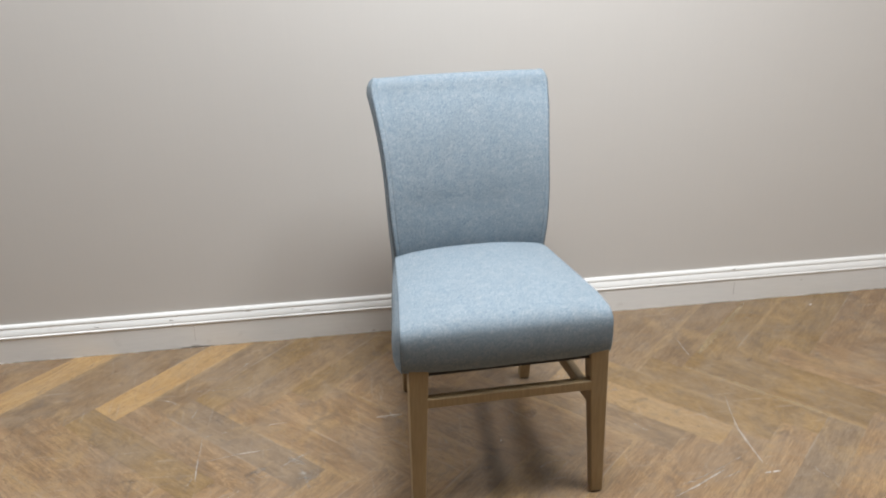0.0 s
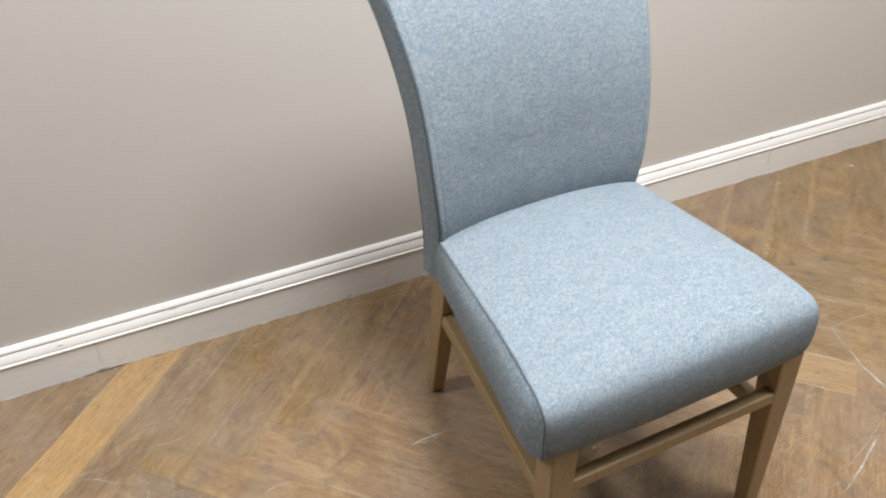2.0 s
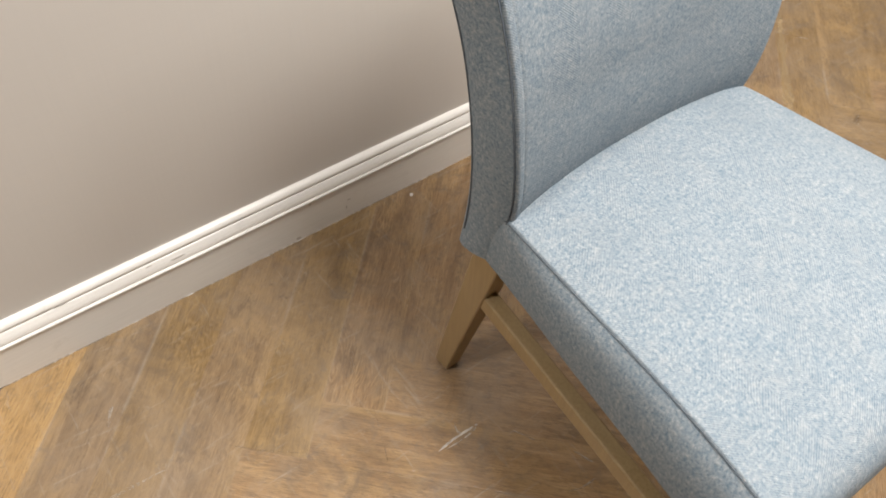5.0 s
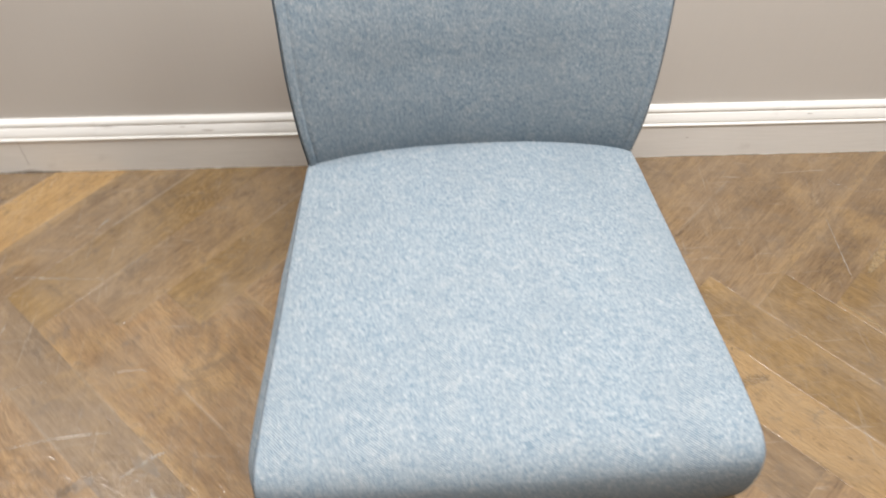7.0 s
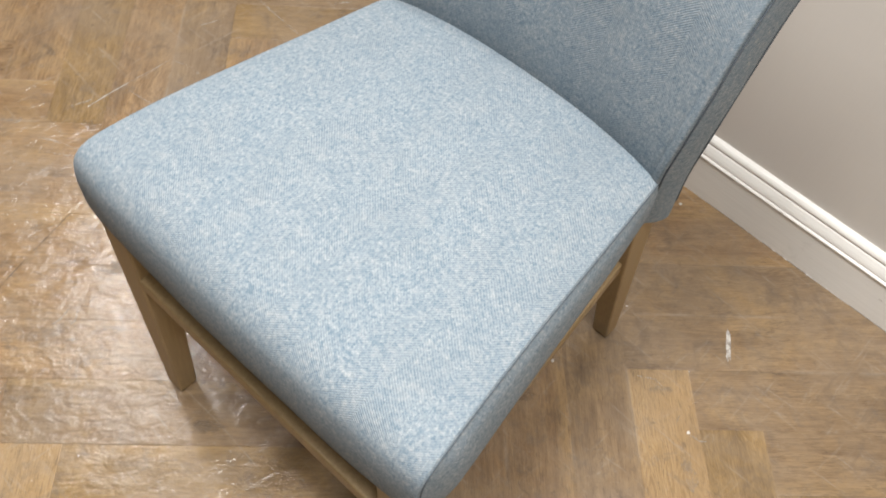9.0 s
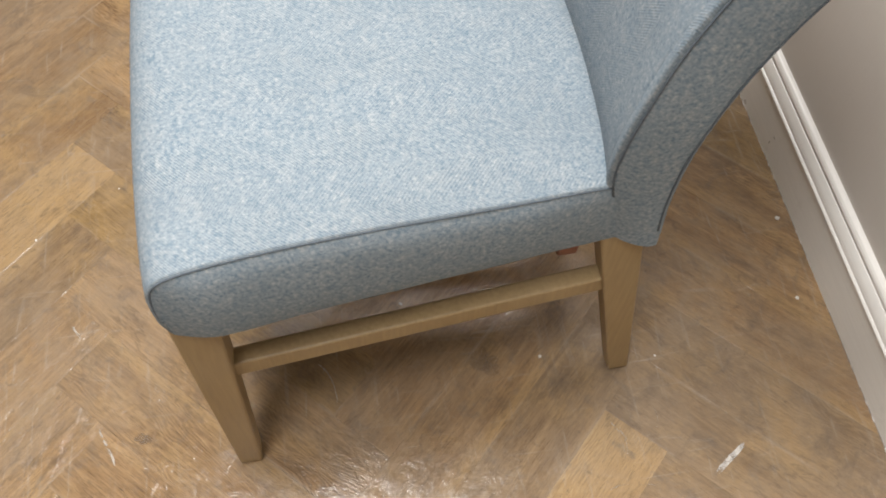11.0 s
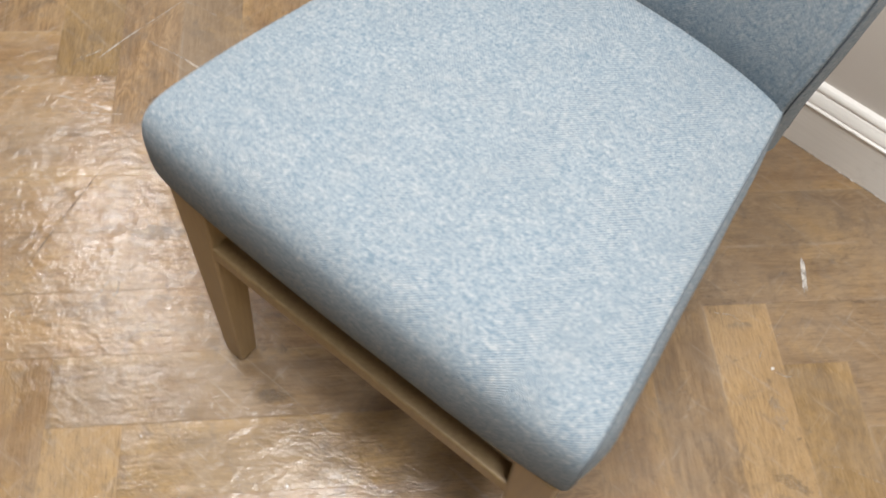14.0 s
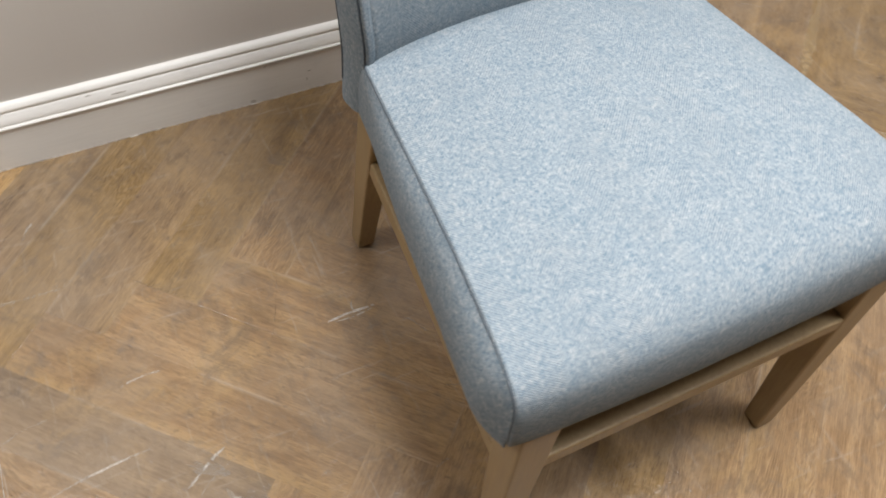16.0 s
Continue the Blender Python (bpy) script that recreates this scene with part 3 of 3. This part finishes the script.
scuff((0.076, -0.758), (0.078, -0.735), 0.0050, FAINT, 22)
scuff((0.170, -0.741), (0.245, -0.691), 0.0028, RUBBED, 23, gaps=0.4)
scuff((0.336, -0.612), (0.400, -0.581), 0.0036, RUBBED, 24, gaps=0.3)
scuff((0.350, -0.630), (0.405, -0.600), 0.0026, FAINT, 25)
scuff((0.376, -0.626), (0.409, -0.712), 0.0060, FAINT, 26, gaps=0.5)
scuff((0.262, -0.660), (0.305, -0.642), 0.0085, FAINT, 27, gaps=0.4)
scuff((0.128, -0.470), (0.130, -0.640), 0.0030, RUBBED, 28, bend=0.002)
scuff((1.254, -0.876), (1.418, -0.808), 0.0045, RUBBED, 42)
scuff((0.141, -0.561), (0.309, -0.551), 0.0024, RUBBED, 43, bend=0.006)
scuff((0.363, -0.971), (0.296, -0.767), 0.0028, CRACK, 44, "crack", 0.1)
scuff((0.452, -0.918), (0.450, -0.882), 0.0030, FAINT, 29)
scuff((1.022, -1.007), (1.076, -0.994), 0.0040, RUBBED, 30, gaps=0.5)
scuff((0.460, -0.874), (0.473, -0.897), 0.0045, FAINT, 31)
scuff((0.136, -0.468), (0.193, -0.451), 0.0030, FAINT, 32)
scuff((-0.055, -0.253), (0.010, -0.194), 0.0022, FAINT, 33)
scuff((0.091, -0.380), (0.099, -0.320), 0.0030, FAINT, 34)
scuff((0.380, -0.646), (0.397, -0.654), 0.0090, FAINT, 35)
scuff((0.871, -1.048), (0.892, -1.046), 0.0030, RUBBED, 36)
scuff((0.425, -0.350), (0.337, -0.265), 0.0013, CRACK, 37, "crack", 0.15)
scuff((0.545, -0.330), (0.485, -0.490), 0.0012, CRACK, 38, "crack", 0.2)
scuff((0.300, -0.800), (0.240, -0.960), 0.0016, CRACK, 39, "crack", 0.2)
scuff((0.330, -0.905), (0.420, -0.845), 0.0020, CRACK, 40, "crack", 0.3)
WORN = scratch_paint("worn_gold", (0.40, 0.285, 0.155), 0.28, 0.64, 90.0, 0.72)
scuff((1.5705, -0.2906), (1.851, -0.0127), 0.024, WORN, 51, "worn_edge", 0.0, 0.001, "golden strip where the stain is worn off")
scuff((1.5006, -0.352), (1.8117, -0.663), 0.015, WORN, 52, "worn_edge", 0.0, 0.001, "golden strip where the stain is worn off")
STAIN_AND_SHADE = scratch_paint("dark_stain_and_shade", (0.095, 0.078, 0.062), 0.42, 0.72, 260.0, 0.72)
HAZE = scratch_paint("grey_rub", (0.30, 0.27, 0.235), 0.42, 0.70, 240.0, 0.7)


def stain(x, y, wide, tall, turn, mat, seed, name="stain"):
    """A ragged patch on the boards."""
    rng = random.Random(seed)
    bm = bmesh.new()
    hub = bm.verts.new((x, y, 0.00035))
    rim = []
    for k in range(22):
        th = math.tau * k / 22
        r = rng.uniform(0.55, 1.1)
        p = Matrix.Rotation(radians(turn), 3, "Z") @ Vector((wide * r * math.cos(th), tall * r * math.sin(th), 0))
        rim.append(bm.verts.new((x + p.x, y + p.y, 0.0003)))
    for a, b in zip(rim, rim[1:] + rim[:1]):
        bm.faces.new((hub, a, b))
    part(name, bm, mat, floor)


# The one at (0.735, -0.850) paints the front-left leg's dark reflection.
for k, (x, y, wide, tall, turn) in enumerate(((1.311, -0.493, 0.030, 0.011, 12), (1.700, -0.350, 0.020, 0.009, 20), (0.268, -0.626, 0.014, 0.008, 0), (0.166, -0.662, 0.018, 0.009, 0),
                                              (0.562, -0.250, 0.032, 0.006, 60), (1.003, -0.500, 0.028, 0.018, 30), (-0.030, -0.615, 0.020, 0.008, 0), (0.257, -0.636, 0.014, 0.007, 15),
                                              (0.735, -0.850, 0.026, 0.010, 40), (0.395, -0.672, 0.010, 0.006, 0), (1.045, -0.955, 0.012, 0.008, 70))):
    stain(x, y, wide, tall, turn, STAIN_AND_SHADE, 500 + k)
for k, (x, y, wide, tall, turn) in enumerate(((0.408, -0.662, 0.034, 0.020, 20), (0.280, -0.625, 0.024, 0.012, 30), (0.372, -0.600, 0.030, 0.010, -30), (0.440, -0.790, 0.040, 0.012, 40), (1.250, -0.420, 0.030, 0.012, -40))):
    stain(x, y, wide, tall, turn, HAZE, 540 + k, "rub_mark")
wear = random.Random(77)
for k in range(34):
    x, y, turn, size = wear.uniform(-0.7, 2.3), wear.uniform(-1.75, -0.08), wear.uniform(0, math.pi), wear.uniform(0.015, 0.09)
    scuff((x, y), (x + size * math.cos(turn), y + size * math.sin(turn)), wear.uniform(0.0010, 0.0040), FAINT if wear.random() < 0.85 else RUBBED, 100 + k, bend=0.007)


def flake(x, y, size, seed):
    """A crumb of white filler."""
    rng = random.Random(seed)
    bm = bmesh.new()
    bmesh.ops.create_icosphere(bm, subdivisions=1, radius=size)
    for v in bm.verts:
        v.co *= rng.uniform(0.6, 1.2)
        v.co.z *= 0.45
    low = min(v.co.z for v in bm.verts)
    for v in bm.verts:
        v.co.z -= low
    ob = part("plaster_crumb", bm, CHALK)
    ob.matrix_world = pose(x, y, 0.0, 0, 0, rng.uniform(0, 360))
    tagged(ob, "tiny white plaster crumb lying on the parquet floor", "debris", "crumbs on the floor")


for k, (x, y, r) in enumerate(((0.832, -0.022, 0.0042), (0.965, -0.038, 0.0034), (1.214, -0.370, 0.0030), (0.830, -0.922, 0.0024), (0.726, -1.112, 0.0022),
                               (2.054, -0.067, 0.0035), (1.003, -0.425, 0.0030), (0.898, -0.604, 0.0034), (1.023, -0.267, 0.0018), (0.650, -0.998, 0.0015))):
    flake(x, y, r, k)


def blemish(x, z, wide, tall, out, mat, seed, parent):
    """A chip or blob of old paint on the skirting, or a dark strip for a gap."""
    rng = random.Random(seed)
    bm = bmesh.new()
    bmesh.ops.create_icosphere(bm, subdivisions=2, radius=1)
    for v in bm.verts:
        v.co *= rng.uniform(0.75, 1.15)
        v.co = Vector((x + v.co.x * wide, NORTH - out + v.co.y * 0.0007, z + v.co.z * tall))
    part("paint_chip", bm, mat, parent)


skirt = bpy.data.objects["baseboard_north"]
for k, (x, z, w, h, out, mat) in enumerate(((0.0, 0.0995, 0.007, 0.0022, 0.0156, CHIP), (0.003, 0.086, 0.003, 0.002, 0.0208, CHIP), (1.105, 0.0865, 0.0035, 0.0025, 0.0210, TRIM), (0.408, 0.0985, 0.011, 0.0016, 0.0160, CHIP),
                                           (0.364, 0.1045, 0.006, 0.0012, 0.0127, CHIP), (0.714, 0.043, 0.004, 0.001, 0.0180, CHIP), (0.709, 0.026, 0.0012, 0.004, 0.0180, CHIP), (1.805, 0.1165, 0.008, 0.0018, 0.0124, CHIP),
                                           (-0.22, 0.0975, 0.009, 0.0013, 0.0163, CHIP), (0.23, 0.1130, 0.010, 0.0012, 0.0128, CHIP), (0.612, 0.006, 0.005, 0.004, 0.0180, CHIP), (0.058, 0.006, 0.018, 0.003, 0.0180, CHIP),
                                           (1.30, 0.052, 0.004, 0.0012, 0.0180, CHIP), (1.52, 0.102, 0.006, 0.0012, 0.0140, CHIP), (2.05, 0.060, 0.003, 0.002, 0.0180, CHIP))):
    blemish(x, z, w, h, out, mat, 300 + k, skirt)


blemish(0.062, 0.048, 0.0007, 0.032, 0.0180, CHIP, 340, skirt)
# Dark strip painted in for the black gap under the skirting.
blemish(0.060, 0.0012, 0.055, 0.0014, 0.0182, GROUT, 341, skirt)
blemish(1.812, 0.050, 0.0007, 0.030, 0.0180, CHIP, 342, skirt)
blemish(2.530, 0.222, 0.0035, 0.0045, 0.0004, GRIME, 343, bpy.data.objects["wall_north"])


def paint_line():
    """Ragged old paint and dirt where the skirting meets the boards."""
    rng = random.Random(9)
    for name, mat, lo, hi, odds in (("paint_edge", TRIM, 0.0002, 0.0011, 0.45), ("dirt_edge", GRIME, 0.0004, 0.0012, 0.5)):
        bm = bmesh.new()
        y0 = NORTH - 0.018 + 0.001
        last = None
        n = 620
        for i in range(n + 1):
            x = -1.0 + 3.53 * i / n
            w = lo + (hi - lo) * rng.random() ** 2
            here = (bm.verts.new((x, y0, 0.0014)), bm.verts.new((x, y0 - 0.001 - w * 0.5, 0.0008)), bm.verts.new((x, y0 - 0.001 - w, 0.0001)))
            show = noise.noise(Vector((x * 11, 3 if mat is TRIM else 8, 0))) + rng.uniform(-0.25, 0.25) > (0.5 - odds)
            if last and show:
                for k in (0, 1):
                    bm.faces.new((last[k], last[k + 1], here[k + 1], here[k]))
            last = here
        bmesh.ops.delete(bm, geom=[v for v in bm.verts if not v.link_faces], context="VERTS")
        part(name, bm, mat, skirt)


paint_line()

# ---- parquet: herringbone boards at 45 degrees to the wall ----
WIDE, LONG, A0, B0 = 0.0946, 0.507, 0.520, 1.020


def board_mesh(name, length, width):
    """A board with chamfered upper edges, its length along x, its top at z = 0."""
    g, c, h = 0.00003, 0.0005, 0.02
    lx, ly = length / 2 - g, width / 2 - g
    vs = [(sx * lx, sy * ly, -h) for sx, sy in ((-1, -1), (1, -1), (1, 1), (-1, 1))]
    vs += [(sx * lx, sy * ly, -0.00025) for sx, sy in ((-1, -1), (1, -1), (1, 1), (-1, 1))]
    vs += [(sx * (lx - c), sy * (ly - c), 0) for sx, sy in ((-1, -1), (1, -1), (1, 1), (-1, 1))]
    fs = [(8, 9, 10, 11)]
    for base in (0, 4):
        fs += [(base + k, base + (k + 1) % 4, base + 4 + (k + 1) % 4, base + 4 + k) for k in range(4)]
    me = bpy.data.meshes.new(name)
    me.from_pydata(vs, [], fs)
    me.materials.append(OAK)
    return me


def clipped(me, m, lo, hi):
    """The part of a board inside the room."""
    bm = bmesh.new()
    bm.from_mesh(me)
    inv = m.inverted()
    for axis, value, sign in ((0, lo[0], -1), (0, hi[0], 1), (1, lo[1], -1), (1, hi[1], 1)):
        co, no = Vector((0, 0, 0)), Vector((0, 0, 0))
        co[axis], no[axis] = value, sign
        bmesh.ops.bisect_plane(bm, geom=bm.verts[:] + bm.edges[:] + bm.faces[:], plane_co=inv @ co, plane_no=inv.to_3x3() @ no, clear_outer=True)
    if not bm.faces:
        bm.free()
        return None
    out = bpy.data.meshes.new("board")
    bm.to_mesh(out)
    bm.free()
    out.materials.append(OAK)
    return out


BOARD = board_mesh("board", LONG, WIDE)
R2 = math.sqrt(0.5)
LO, HI = (WEST, SOUTH), (EAST + 0.017, NORTH - 0.001)
# boards that differ from the rest, by row and column of the pattern: (turned, n, m)
ODD = {(0, 0, 0): OAK_PALE, (0, -4, -1): OAK_PALE}
ODD.update({(1, n, 1): OAK_GOLD for n in (-10, -13)})
ODD.update({(0, n, 0): OAK_TAN for n in (1, 2, 3, 4)})
ODD.update({(1, n, 1): OAK_TAN for n in (-8, -6, 3, 4, 5)})
ODD.update({(1, n, 1): OAK_DARK for n in (-12, -11, -9, -7, -2, -1, 0, 1, 2)})
ODD.update({(0, -3, -1): OAK_DARK, (1, -4, 0): OAK_TAN, (1, -5, 0): OAK_DARK})
ODD.update({(0, -8, 0): OAK_GREY, (0, -1, 0): OAK_DARK, (1, 2, 0): OAK_GREY, (0, -10, 0): OAK_TAN})


def lay_floor():
    rng = random.Random(5)
    far_v, far_f = [], []
    for n in range(-140, 141):
        for m in range(-18, 19):
            for turned in (0, 1):
                a = A0 + n * WIDE + m * LONG
                b = B0 + n * WIDE - m * LONG
                if turned:
                    ca, cb = a + WIDE - LONG / 2, b + LONG + WIDE / 2
                else:
                    ca, cb = a + WIDE / 2, b + LONG / 2
                x, y = (ca + cb) * R2, (ca - cb) * R2
                reach = 0.5 * (LONG + WIDE) * R2
                if not (LO[0] - reach < x < HI[0] + reach and LO[1] - reach < y < HI[1] + reach):
                    continue
                # uneven by a fraction of a millimetre
                mat = pose(x, y, rng.uniform(-0.0003, 0.0), rng.uniform(-0.1, 0.1), rng.uniform(-0.03, 0.03), (45 if turned else -45))
                if rng.random() < 0.5:
                    mat = mat @ pose(0, 0, 0, 0, 0, 180)
                inside = LO[0] + reach < x < HI[0] - reach and LO[1] + reach < y < HI[1] - reach
                me = BOARD if inside else clipped(BOARD, mat, LO, HI)
                if me is None:
                    continue
                if x < -1.15 or y < -2.35:
                    base = len(far_v)
                    far_v += [mat @ v.co for v in me.vertices]
                    far_f += [tuple(base + i for i in p.vertices) for p in me.polygons]
                    continue
                ob = new("board", me)
                ob.parent = floor
                ob.matrix_basis = mat
                if (turned, n, m) in ODD:
                    ob.material_slots[0].link = "OBJECT"
                    ob.material_slots[0].material = ODD[turned, n, m]
    me = bpy.data.meshes.new("far_boards")
    me.from_pydata(far_v, [], far_f)
    me.materials.append(OAK_FAR)
    far = new("far_boards", me)
    far.parent = floor
    tagged(far, kind="stuff")


lay_floor()
